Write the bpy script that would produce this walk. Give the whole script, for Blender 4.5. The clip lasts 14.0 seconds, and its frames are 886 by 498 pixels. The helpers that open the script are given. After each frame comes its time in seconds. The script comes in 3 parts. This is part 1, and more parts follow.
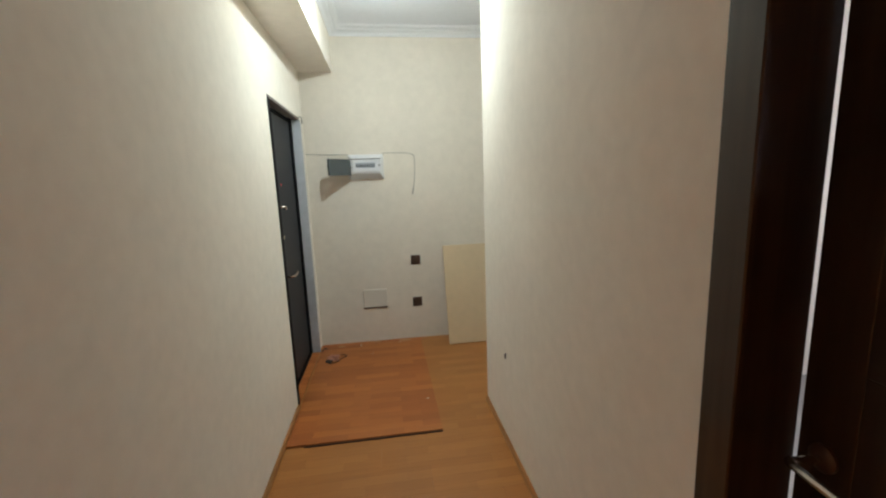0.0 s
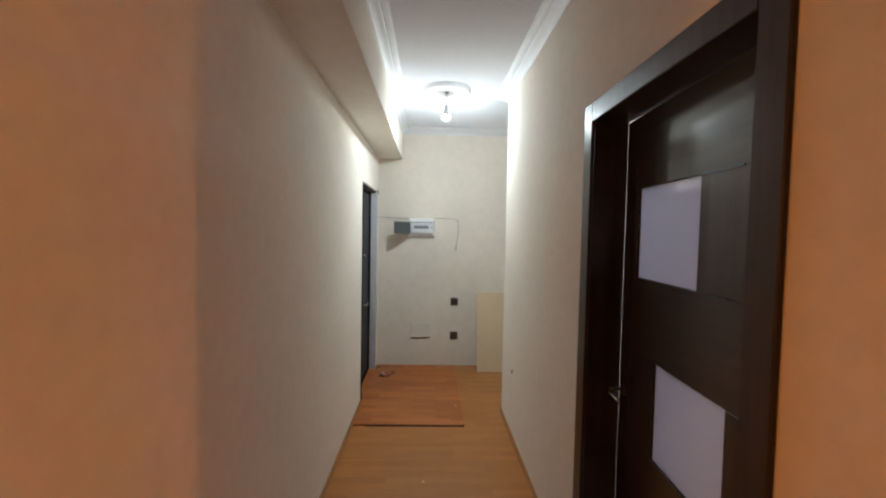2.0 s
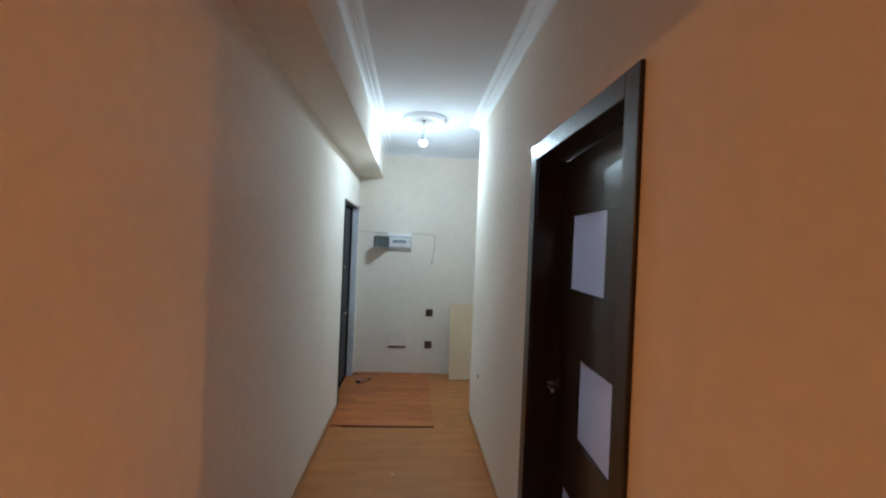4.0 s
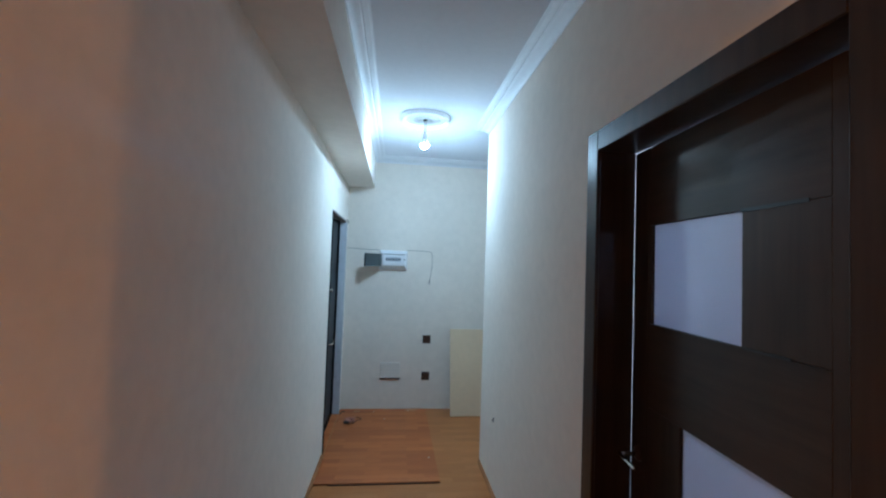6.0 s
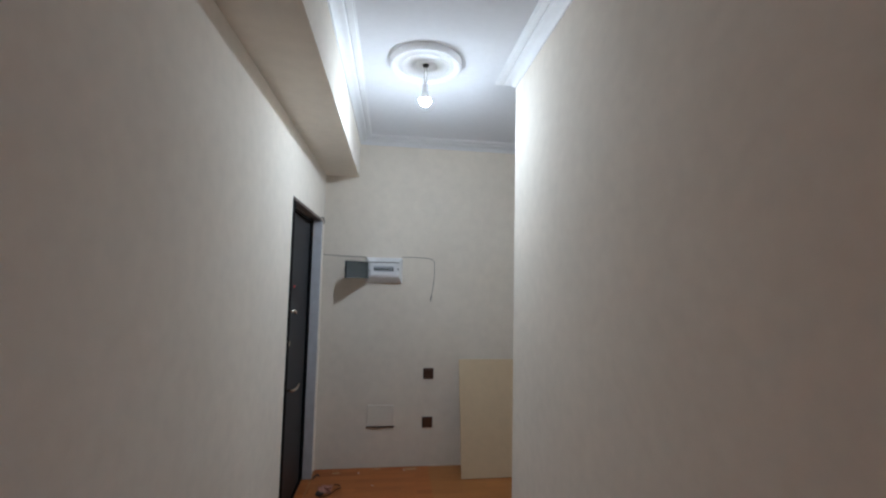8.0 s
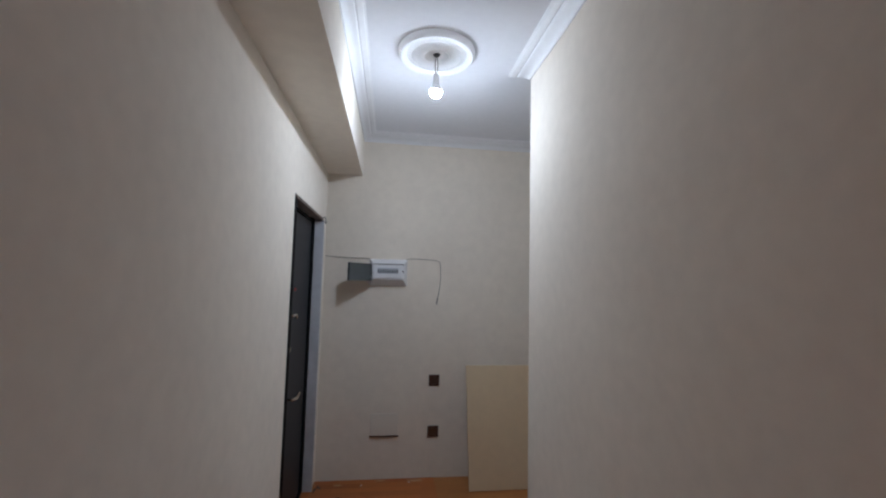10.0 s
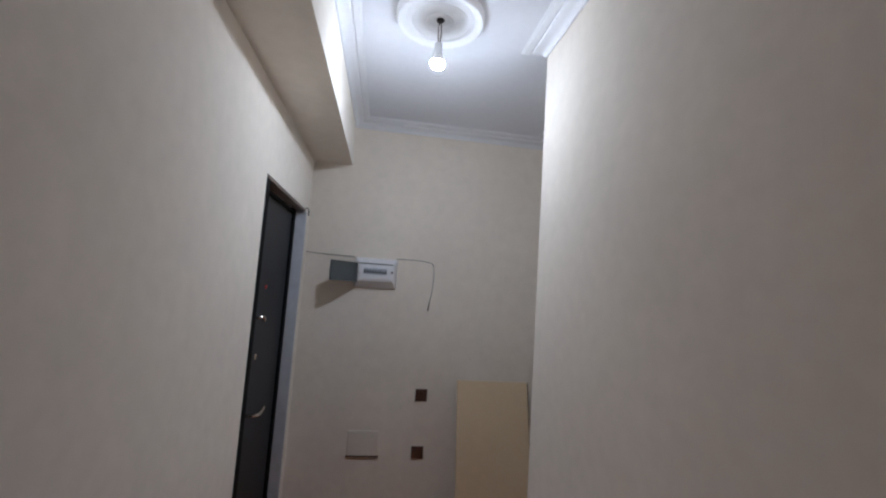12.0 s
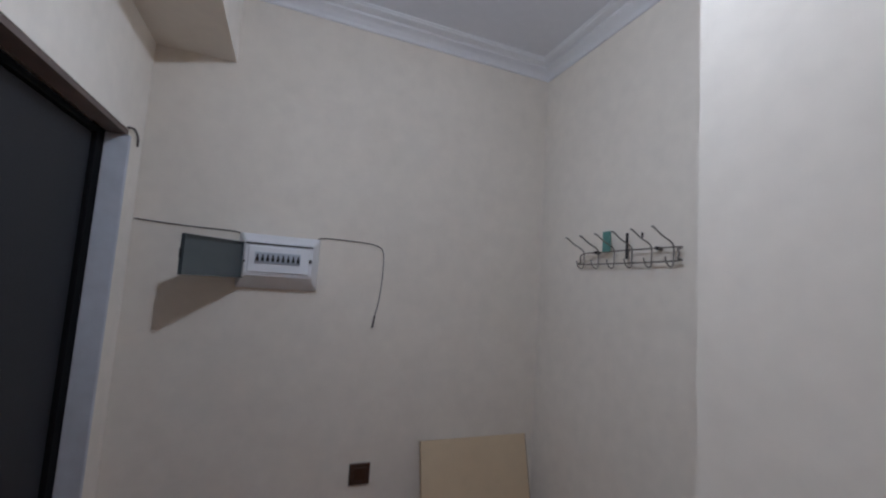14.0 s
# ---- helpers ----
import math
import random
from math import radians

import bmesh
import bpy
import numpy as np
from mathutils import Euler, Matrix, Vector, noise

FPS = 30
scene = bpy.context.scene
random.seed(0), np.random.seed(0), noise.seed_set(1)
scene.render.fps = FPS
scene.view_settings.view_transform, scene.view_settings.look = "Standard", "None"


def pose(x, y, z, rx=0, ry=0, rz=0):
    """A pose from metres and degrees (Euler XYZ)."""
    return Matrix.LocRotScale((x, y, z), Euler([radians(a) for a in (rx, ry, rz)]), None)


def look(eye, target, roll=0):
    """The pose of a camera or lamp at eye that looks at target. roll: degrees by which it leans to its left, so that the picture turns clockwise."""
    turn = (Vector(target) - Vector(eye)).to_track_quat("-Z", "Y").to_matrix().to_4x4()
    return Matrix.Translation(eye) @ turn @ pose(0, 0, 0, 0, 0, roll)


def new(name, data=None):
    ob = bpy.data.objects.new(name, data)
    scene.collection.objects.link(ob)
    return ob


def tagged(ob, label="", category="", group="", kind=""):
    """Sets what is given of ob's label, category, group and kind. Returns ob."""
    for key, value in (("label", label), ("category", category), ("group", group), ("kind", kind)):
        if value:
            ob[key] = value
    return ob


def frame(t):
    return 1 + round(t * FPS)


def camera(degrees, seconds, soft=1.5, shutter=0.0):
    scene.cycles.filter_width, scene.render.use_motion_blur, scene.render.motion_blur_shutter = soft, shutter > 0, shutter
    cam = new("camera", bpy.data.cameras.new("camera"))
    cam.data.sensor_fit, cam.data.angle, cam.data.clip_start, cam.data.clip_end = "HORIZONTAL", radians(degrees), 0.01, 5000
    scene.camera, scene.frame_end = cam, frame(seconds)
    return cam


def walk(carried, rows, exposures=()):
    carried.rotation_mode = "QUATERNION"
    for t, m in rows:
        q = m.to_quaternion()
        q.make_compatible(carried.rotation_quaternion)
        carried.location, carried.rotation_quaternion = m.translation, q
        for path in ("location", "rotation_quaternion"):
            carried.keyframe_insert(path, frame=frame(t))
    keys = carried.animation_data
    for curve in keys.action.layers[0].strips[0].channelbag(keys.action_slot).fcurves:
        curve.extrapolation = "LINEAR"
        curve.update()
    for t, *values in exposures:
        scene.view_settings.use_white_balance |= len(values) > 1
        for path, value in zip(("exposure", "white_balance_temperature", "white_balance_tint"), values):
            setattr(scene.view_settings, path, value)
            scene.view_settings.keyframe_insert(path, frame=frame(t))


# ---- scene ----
cam = camera(94.8, 14.0, soft=2.2)
PATH = [
    (0, (0.177, 0.192, 1.515), (0.448, 2.146, 1.186), -2.1),
    (0.3, (0.118, 0.017, 1.549), (0.218, 1.990, 1.237), -0.8),
    (0.5, (0.13, -0.095, 1.576), (0.146, 1.88, 1.261), 0.2),
    (1, (0.209, -0.394, 1.607), (0.143, 1.586, 1.333), 2.1),
    (1.5, (0.171, -0.653, 1.632), (0.159, 1.345, 1.536), 0.8),
    (2, (0.137, -0.875, 1.62), (0.2, 1.122, 1.538), 1.1),
    (2.5, (0.209, -1.061, 1.612), (0.287, 0.936, 1.553), 2.1),
    (3, (0.206, -1.219, 1.636), (0.304, 0.778, 1.599), 2.2),
    (5.5, (0.122, -0.875, 1.626), (0.338, 1.113, 1.664), 2.3),
    (6, (0.057, -0.635, 1.641), (0.285, 1.351, 1.716), 2.0),
    (6.5, (0.105, -0.347, 1.637), (0.295, 1.641, 1.754), 2.3),
    (7, (0.078, -0.064, 1.615), (0.246, 1.926, 1.732), 2.7),
    (7.5, (0.06, 0.216, 1.61), (0.283, 2.199, 1.75), 1.3),
    (8, (0.099, 0.431, 1.611), (0.344, 2.41, 1.753), 1.3),
    (10.5, (-0.007, 0.58, 1.607), (0.252, 2.556, 1.774), 1.5),
    (11, (-0.059, 0.586, 1.636), (0.221, 2.558, 1.817), 3.1),
    (11.5, (0.004, 0.719, 1.615), (0.307, 2.687, 1.795), 4.5),
    (12, (0.087, 0.906, 1.598), (0.367, 2.878, 1.783), 3.9),
    (12.5, (0.026, 1.157, 1.584), (0.325, 3.127, 1.762), 3.8),
    (13, (-0.021, 1.424, 1.589), (0.362, 3.379, 1.759), 3.8),
    (13.5, (0.039, 1.801, 1.599), (0.449, 3.752, 1.761), 4.2),
    (14, (0.059, 2.193, 1.614), (0.769, 4.054, 1.794), 3.8),
]
EXPOSURES = [
    (0.0, 1.06, 6750, 2), (0.5, 1.06, 6750, 2), (1.0, 1.05, 6700, 4), (1.5, 1.0, 6300, 4), (2.0, 1.0, 6400, 7), (2.5, 1.0, 6400, 7), (3.2, 0.95, 6150, 6),
    (5.3, 0.8, 4650, -6), (6.0, 0.84, 4600, -3), (6.5, 0.86, 5150, 4), (7.0, 0.76, 5500, 8), (8.0, 0.33, 5950, 12), (10.5, 0.05, 5950, 17), (11.5, 0.02, 6000, 18), (12.5, -0.05, 6000, 19), (13.2, -0.2, 5800, 20), (14.0, -0.1, 5850, 20),
]
walk(cam, [(t, look(eye, target, roll)) for t, eye, target, roll in PATH], EXPOSURES)

# ---- world and exposure ----
world = bpy.data.worlds.new("world")
scene.world = world
world.use_nodes = True
world.node_tree.nodes["Background"].inputs[0].default_value = (0.02, 0.022, 0.03, 1)
world.node_tree.nodes["Background"].inputs[1].default_value = 0.1

BULB = (0.255, 2.68, 2.618)
BULB_POWER, WARM_POWER, WARM_POWER_2, COOL_POWER = 660, 1600, 1700, 510


# ---- materials ----
def material(name, color, rough=0.6, metal=0.0, vary=0.08, grain=60.0, bump=0.0, stretch=(1, 1, 1), spec=0.5, random_tone=0.0, stain=1.5):
    """A painted or plain surface: large stains and fine grain in tone, a fine relief."""
    m = bpy.data.materials.new(name)
    m.use_nodes = True
    n, l = m.node_tree.nodes, m.node_tree.links
    b = n["Principled BSDF"]
    b.inputs["Roughness"].default_value = rough
    b.inputs["Metallic"].default_value = metal
    b.inputs["Specular IOR Level"].default_value = spec
    co = n.new("ShaderNodeTexCoord")
    mp = n.new("ShaderNodeMapping")
    mp.inputs["Scale"].default_value = stretch
    l.new(co.outputs["Object"], mp.inputs[0])
    big = n.new("ShaderNodeTexNoise")
    big.inputs["Scale"].default_value = stain
    big.inputs["Detail"].default_value = 5
    l.new(co.outputs["Object"], big.inputs["Vector"])
    fine = n.new("ShaderNodeTexNoise")
    fine.inputs["Scale"].default_value = grain
    fine.inputs["Detail"].default_value = 4
    l.new(mp.outputs[0], fine.inputs["Vector"])
    add = n.new("ShaderNodeMath")
    l.new(big.outputs[0], add.inputs[0])
    l.new(fine.outputs[0], add.inputs[1])
    rng = n.new("ShaderNodeMapRange")
    rng.inputs["From Min"].default_value = 0.6
    rng.inputs["From Max"].default_value = 1.4
    rng.inputs["To Min"].default_value = 1 - vary
    rng.inputs["To Max"].default_value = 1 + vary
    l.new(add.outputs[0], rng.inputs["Value"])
    tone = rng.outputs[0]
    if random_tone:
        info = n.new("ShaderNodeObjectInfo")
        r2 = n.new("ShaderNodeMapRange")
        r2.inputs["To Min"].default_value = 1 - random_tone
        r2.inputs["To Max"].default_value = 1 + random_tone
        l.new(info.outputs["Random"], r2.inputs["Value"])
        mul = n.new("ShaderNodeMath")
        mul.operation = "MULTIPLY"
        l.new(tone, mul.inputs[0])
        l.new(r2.outputs[0], mul.inputs[1])
        tone = mul.outputs[0]
    vm = n.new("ShaderNodeVectorMath")
    vm.operation = "SCALE"
    vm.inputs[0].default_value = color[:3]
    l.new(tone, vm.inputs["Scale"])
    l.new(vm.outputs[0], b.inputs["Base Color"])
    if bump:
        bp = n.new("ShaderNodeBump")
        bp.inputs["Strength"].default_value = bump
        bp.inputs["Distance"].default_value = 0.002
        l.new(fine.outputs[0], bp.inputs["Height"])
        l.new(bp.outputs[0], b.inputs["Normal"])
    return m


def wallpaper(name, color):
    """Vinyl wallpaper with fine vertical ribs, seams every 0.53 m and soft mottling."""
    m = material(name, color, 0.8, vary=0.055, grain=16, stain=1.6, spec=0.12)
    n, l = m.node_tree.nodes, m.node_tree.links
    b = n["Principled BSDF"]
    b.inputs["Diffuse Roughness"].default_value = 0.6
    co = n.new("ShaderNodeTexCoord")
    sep = n.new("ShaderNodeSeparateXYZ")
    l.new(co.outputs["Object"], sep.inputs[0])
    s = n.new("ShaderNodeMath")
    l.new(sep.outputs["X"], s.inputs[0])
    l.new(sep.outputs["Y"], s.inputs[1])
    comb = n.new("ShaderNodeCombineXYZ")
    l.new(s.outputs[0], comb.inputs["X"])
    l.new(sep.outputs["Z"], comb.inputs["Y"])
    mp = n.new("ShaderNodeMapping")
    mp.inputs["Scale"].default_value = (1.0, 0.035, 1.0)
    l.new(comb.outputs[0], mp.inputs[0])
    ribs = n.new("ShaderNodeTexNoise")
    ribs.inputs["Scale"].default_value = 130
    ribs.inputs["Detail"].default_value = 3
    l.new(mp.outputs[0], ribs.inputs["Vector"])
    soft = n.new("ShaderNodeTexNoise")
    soft.inputs["Scale"].default_value = 5
    soft.inputs["Detail"].default_value = 6
    l.new(comb.outputs[0], soft.inputs["Vector"])
    mix = n.new("ShaderNodeMath")
    mix.operation = "MULTIPLY_ADD"
    mix.inputs[1].default_value = 3.0
    l.new(soft.outputs[0], mix.inputs[0])
    l.new(ribs.outputs[0], mix.inputs[2])
    bp = n.new("ShaderNodeBump")
    bp.inputs["Strength"].default_value = 0.2
    bp.inputs["Distance"].default_value = 0.0016
    l.new(mix.outputs[0], bp.inputs["Height"])
    l.new(bp.outputs[0], b.inputs["Normal"])
    return m


def glow(name, color, strength):
    m = bpy.data.materials.new(name)
    m.use_nodes = True
    n = m.node_tree.nodes
    n.remove(n["Principled BSDF"])
    e = n.new("ShaderNodeEmission")
    e.inputs[0].default_value = (*color, 1)
    e.inputs[1].default_value = strength
    m.node_tree.links.new(e.outputs[0], n["Material Output"].inputs[0])
    return m


def frosted(name, color):
    """Sandblasted white glass: light comes through it scattered, its face keeps a faint gloss."""
    m = bpy.data.materials.new(name)
    m.use_nodes = True
    n, l = m.node_tree.nodes, m.node_tree.links
    n.remove(n["Principled BSDF"])
    tr = n.new("ShaderNodeBsdfTranslucent")
    tr.inputs[0].default_value = (*color, 1)
    df = n.new("ShaderNodeBsdfDiffuse")
    df.inputs[0].default_value = (*color, 1)
    gl = n.new("ShaderNodeBsdfGlossy")
    gl.inputs["Roughness"].default_value = 0.03
    a = n.new("ShaderNodeMixShader")
    a.inputs[0].default_value = 0.25
    l.new(tr.outputs[0], a.inputs[1])
    l.new(df.outputs[0], a.inputs[2])
    fr = n.new("ShaderNodeFresnel")
    fr.inputs[0].default_value = 1.75
    c = n.new("ShaderNodeMixShader")
    l.new(fr.outputs[0], c.inputs[0])
    l.new(a.outputs[0], c.inputs[1])
    l.new(gl.outputs[0], c.inputs[2])
    l.new(c.outputs[0], n["Material Output"].inputs[0])
    return m


def laminate(name, light, dark, gloss):
    """Three-strip laminate: strips along x, tones from strip to strip, with grain."""
    m = material(name, light, gloss, vary=0.1, grain=30, stretch=(0.12, 1, 1), bump=0.03, random_tone=0.05)
    n, l = m.node_tree.nodes, m.node_tree.links
    b = n["Principled BSDF"]
    co = n.new("ShaderNodeTexCoord")
    geo = n.new("ShaderNodeNewGeometry")
    br = n.new("ShaderNodeTexBrick")
    br.inputs["Scale"].default_value = 1.0
    br.inputs["Brick Width"].default_value = 0.34
    br.inputs["Row Height"].default_value = 0.065
    br.inputs["Mortar Size"].default_value = 0.0004
    br.inputs["Bias"].default_value = -0.15
    br.offset = 0.37
    br.inputs["Color1"].default_value = (*light, 1)
    br.inputs["Color2"].default_value = (*dark, 1)
    br.inputs["Mortar"].default_value = (dark[0] * 0.6, dark[1] * 0.55, dark[2] * 0.5, 1)
    l.new(geo.outputs["Position"], br.inputs["Vector"])
    vm = next(x for x in n if x.type == "VECT_MATH")
    l.new(br.outputs["Color"], vm.inputs[0])
    return m


def dark_wood(name, color, rough, stretch=(1, 1, 0.06)):
    """Dark stained veneer: long grain with pores, satin lacquer."""
    m = material(name, color, rough, vary=0.45, grain=38, stretch=stretch, bump=0.3, stain=3, spec=0.2)
    m.node_tree.nodes["Principled BSDF"].inputs["Coat Weight"].default_value = 0.28
    m.node_tree.nodes["Principled BSDF"].inputs["Coat Roughness"].default_value = 0.07
    return m


PAPER = wallpaper("cream_wallpaper", (0.83, 0.77, 0.69))
PAINT = material("ceiling_paint", (0.80, 0.81, 0.85), 0.9, vary=0.03, grain=25, bump=0.05, spec=0.1)
PAINT.node_tree.nodes["Principled BSDF"].inputs["Diffuse Roughness"].default_value = 0.6
PLASTER_WHITE = material("white_plaster_moulding", (0.86, 0.87, 0.90), 0.7, vary=0.03, grain=30)
REVEAL = material("unpainted_plaster", (0.55, 0.57, 0.62), 0.85, vary=0.12, grain=20, bump=0.2)
HEAD = material("brown_reveal_board", (0.16, 0.125, 0.11), 0.7, vary=0.3, grain=12, bump=0.15)
FLOOR = laminate("orange_laminate", (0.50, 0.208, 0.062), (0.42, 0.163, 0.044), 0.36)
OFFCUT = laminate("red_brown_linoleum", (0.55, 0.185, 0.050), (0.38, 0.108, 0.028), 0.42)
SKIRT = material("oak_skirting", (0.42, 0.20, 0.07), 0.4, vary=0.15, grain=40, stretch=(0.15, 0.15, 1), bump=0.05)
WENGE = dark_wood("wenge_veneer", (0.043, 0.026, 0.018), 0.3)
WENGE_CROSS = dark_wood("wenge_veneer_cross_grain", (0.043, 0.026, 0.018), 0.3, (1, 0.06, 1))
STEEL_DOOR = material("dark_painted_steel", (0.026, 0.028, 0.034), 0.5, vary=0.15, grain=120, bump=0.12, spec=0.25)
STEEL_FRAME = material("black_painted_steel", (0.006, 0.006, 0.007), 0.75, vary=0.15, grain=90, bump=0.05, spec=0.12)
CHROME = material("brushed_nickel", (0.62, 0.58, 0.52), 0.25, 1.0, vary=0.08, grain=80)
WIRE_METAL = material("dull_wire_metal", (0.22, 0.20, 0.18), 0.38, 0.8, vary=0.2, grain=60)
PLASTIC = material("white_plastic", (0.80, 0.81, 0.84), 0.3, vary=0.03, grain=20)
SMOKED = material("smoked_grey_plastic", (0.10, 0.115, 0.12), 0.22, vary=0.08, grain=15)
BREAKER = material("grey_breaker_plastic", (0.48, 0.52, 0.58), 0.4, vary=0.05)
BLACK = material("black_plastic", (0.012, 0.012, 0.014), 0.4, vary=0.1)
BRONZE = material("brown_metallic_plastic", (0.10, 0.06, 0.045), 0.32, 0.5, vary=0.2, grain=50)
BRONZE_RIM = material("pale_plate_rim", (0.45, 0.42, 0.38), 0.35, 0.4, vary=0.1)
COVER = material("white_cover_plastic", (0.80, 0.76, 0.69), 0.5, vary=0.04)
CHIPBOARD = material("cream_laminated_board", (0.74, 0.59, 0.40), 0.45, vary=0.05, grain=18, bump=0.04)
CHIP_EDGE = material("raw_chipboard_edge", (0.20, 0.11, 0.05), 0.9, vary=0.35, grain=150, bump=0.4)
CABLE = material("grey_brown_cable", (0.11, 0.095, 0.085), 0.6, vary=0.2)
GREEN = material("green_card", (0.12, 0.30, 0.27), 0.6, vary=0.15)
RED = material("red_lens", (0.55, 0.03, 0.03), 0.3, vary=0.1)
PINK = material("pinkish_rag", (0.55, 0.27, 0.21), 0.9, vary=0.35, grain=70, bump=0.4)
SPECK = material("plaster_crumb", (0.8, 0.78, 0.74), 0.9, vary=0.1)
DUST = material("plaster_dust", (0.62, 0.40, 0.24), 0.9, vary=0.3, grain=90)
STRIP = material("dark_brown_strip", (0.075, 0.035, 0.02), 0.5, vary=0.3, grain=60, stretch=(0.1, 1, 1))
FROST = frosted("frosted_white_glass", (0.84, 0.84, 0.90))
SCREED = material("grey_screed", (0.32, 0.30, 0.28), 0.9, vary=0.15, bump=0.2)


# ---- mesh helpers ----
def box(bm, x0, x1, y0, y1, z0, z1, bevel=0.0, seg=1):
    vs = [bm.verts.new((x, y, z)) for z in (z0, z1) for y in (y0, y1) for x in (x0, x1)]
    fs = [bm.faces.new([vs[i] for i in q]) for q in ((0, 2, 3, 1), (4, 5, 7, 6), (0, 1, 5, 4), (2, 6, 7, 3), (0, 4, 6, 2), (1, 3, 7, 5))]
    if bevel:
        es = {e for f in fs for e in f.edges}
        bmesh.ops.bevel(bm, geom=list(es), offset=bevel, segments=seg, affect="EDGES", profile=0.5)
    return bm


def boxes(*list_of, bevel=0.0):
    bm = bmesh.new()
    for b in list_of:
        box(bm, *b, bevel=bevel)
    return bm


def part(name, bm, mat, parent=None, label="", smooth=False):
    me = bpy.data.meshes.new(name)
    bmesh.ops.recalc_face_normals(bm, faces=bm.faces)
    bm.to_mesh(me)
    bm.free()
    me.materials.append(mat)
    if smooth:
        for p in me.polygons:
            p.use_smooth = True
        me.set_sharp_from_angle(angle=radians(40))
    ob = new(name, me)
    if parent is not None:
        ob.parent = parent
        ob.matrix_parent_inverse = parent.matrix_basis.inverted()
    if label:
        tagged(ob, label)
    return ob


def thing(name, m, label, category, group="", kind=""):
    ob = new(name)
    ob.empty_display_size = 0.1
    ob.matrix_basis = m
    return tagged(ob, label, category, group, kind)


def lathe(profile, steps=32, axis_m=None):
    """A turned shape from (radius, z) pairs."""
    bm = bmesh.new()
    rings = []
    for r, z in profile:
        if r < 1e-5:
            rings.append([bm.verts.new((0, 0, z))])
        else:
            rings.append([bm.verts.new((r * math.cos(2 * math.pi * i / steps), r * math.sin(2 * math.pi * i / steps), z)) for i in range(steps)])
    for a, b in zip(rings, rings[1:]):
        for i in range(steps):
            j = (i + 1) % steps
            q = [a[i % len(a)], a[j % len(a)], b[j % len(b)], b[i % len(b)]]
            q = list(dict.fromkeys(q))
            if len(q) > 2:
                bm.faces.new(q)
    if axis_m is not None:
        bm.transform(axis_m)
    return bm


def tube(points, radius, steps=8, bm=None):
    """A round wire along points, with closed ends."""
    bm = bm or bmesh.new()
    pts = [Vector(p) for p in points]
    side, rings = None, []
    for i, p in enumerate(pts):
        d = (pts[min(i + 1, len(pts) - 1)] - pts[max(i - 1, 0)]).normalized()
        if side is None:
            side = d.orthogonal().normalized()
        side = (side - d * side.dot(d)).normalized()
        up = d.cross(side)
        rings.append([bm.verts.new(p + radius * (math.cos(2 * math.pi * k / steps) * side + math.sin(2 * math.pi * k / steps) * up)) for k in range(steps)])
    for a, b in zip(rings, rings[1:]):
        for k in range(steps):
            bm.faces.new((a[k], a[(k + 1) % steps], b[(k + 1) % steps], b[k]))
    bm.faces.new(rings[0][::-1])
    bm.faces.new(rings[-1])
    return bm


def curve(points, n=8):
    """Points of a smooth line through the given ones."""
    p = [Vector(q) for q in points]
    p = [2 * p[0] - p[1]] + p + [2 * p[-1] - p[-2]]
    out = []
    for i in range(1, len(p) - 2):
        for k in range(n):
            t = k / n
            out.append(0.5 * (2 * p[i] + (p[i + 1] - p[i - 1]) * t + (2 * p[i - 1] - 5 * p[i] + 4 * p[i + 1] - p[i + 2]) * t * t + (3 * p[i] - p[i - 1] - 3 * p[i + 1] + p[i + 2]) * t ** 3))
    return out + [p[-2]]


def sweep(profile, path, closed=False):
    """A moulding: profile points (out, up) carried along a level path; out is to the path's left, corners are mitred."""
    bm = bmesh.new()
    pts = [Vector(p) for p in path]
    rings = []
    for i, p in enumerate(pts):
        d0 = (p - pts[i - 1]).normalized() if i else (pts[1] - p).normalized()
        d1 = (pts[i + 1] - p).normalized() if i < len(pts) - 1 else d0
        n0, n1 = Vector((-d0.y, d0.x, 0)), Vector((-d1.y, d1.x, 0))
        m = (n0 + n1) / (1 + n0.dot(n1))
        rings.append([bm.verts.new(p + m * o + Vector((0, 0, u))) for o, u in profile])
    k = len(profile)
    for a, b in zip(rings, rings[1:]):
        for j in range(k):
            bm.faces.new((a[j], a[(j + 1) % k], b[(j + 1) % k], b[j]))
    bm.faces.new(rings[0])
    bm.faces.new(rings[-1][::-1])
    return bm


# ---- the plan ----
XL, XR, YE, XA, YC, H = -0.493, 0.81, 4.03, 1.32, 2.757, 2.84
BX, BZ = -0.21, 2.480
XLO, XRO = -0.64, 0.960
BACK = -2.9


def setting(name, bm, mat, label, category, smooth=False):
    return tagged(part(name, bm, mat, None, "", smooth), label, category, kind="structure")


setting("wall_left", boxes(
    (XLO, XL, -0.49, 2.905, 0, H), (XLO, XL, 2.905, 3.885, 2.08, H), (XLO, XL, 3.885, YE, 0, H),
    (XLO, XL, -1.50, -0.49, 2.12, H), (XLO, XL, BACK, -1.50, 0, H)), PAPER,
    "cream wallpapered corridor wall with an entrance door recess", "wall")
setting("wall_right", boxes(
    (XR, XRO, 0.835, YC, 0, H), (XR, XRO, -0.05, 0.835, 2.105, H), (XR, XRO, -0.80, -0.05, 0, H),
    (XR, XRO, -1.75, -0.80, 2.15, H), (XR, XRO, BACK, -1.75, 0, H)), PAPER,
    "cream ribbed wallpapered corridor wall with a door opening", "wall")
setting("wall_end", boxes((XLO, XA + 0.14, YE, YE + 0.14, 0, H)), PAPER, "cream wallpapered end wall of the corridor", "wall")
setting("wall_alcove", boxes((XA, XA + 0.14, YC - 0.14, YE, 0, H)), PAPER, "cream wallpapered wall of the coat alcove", "wall")
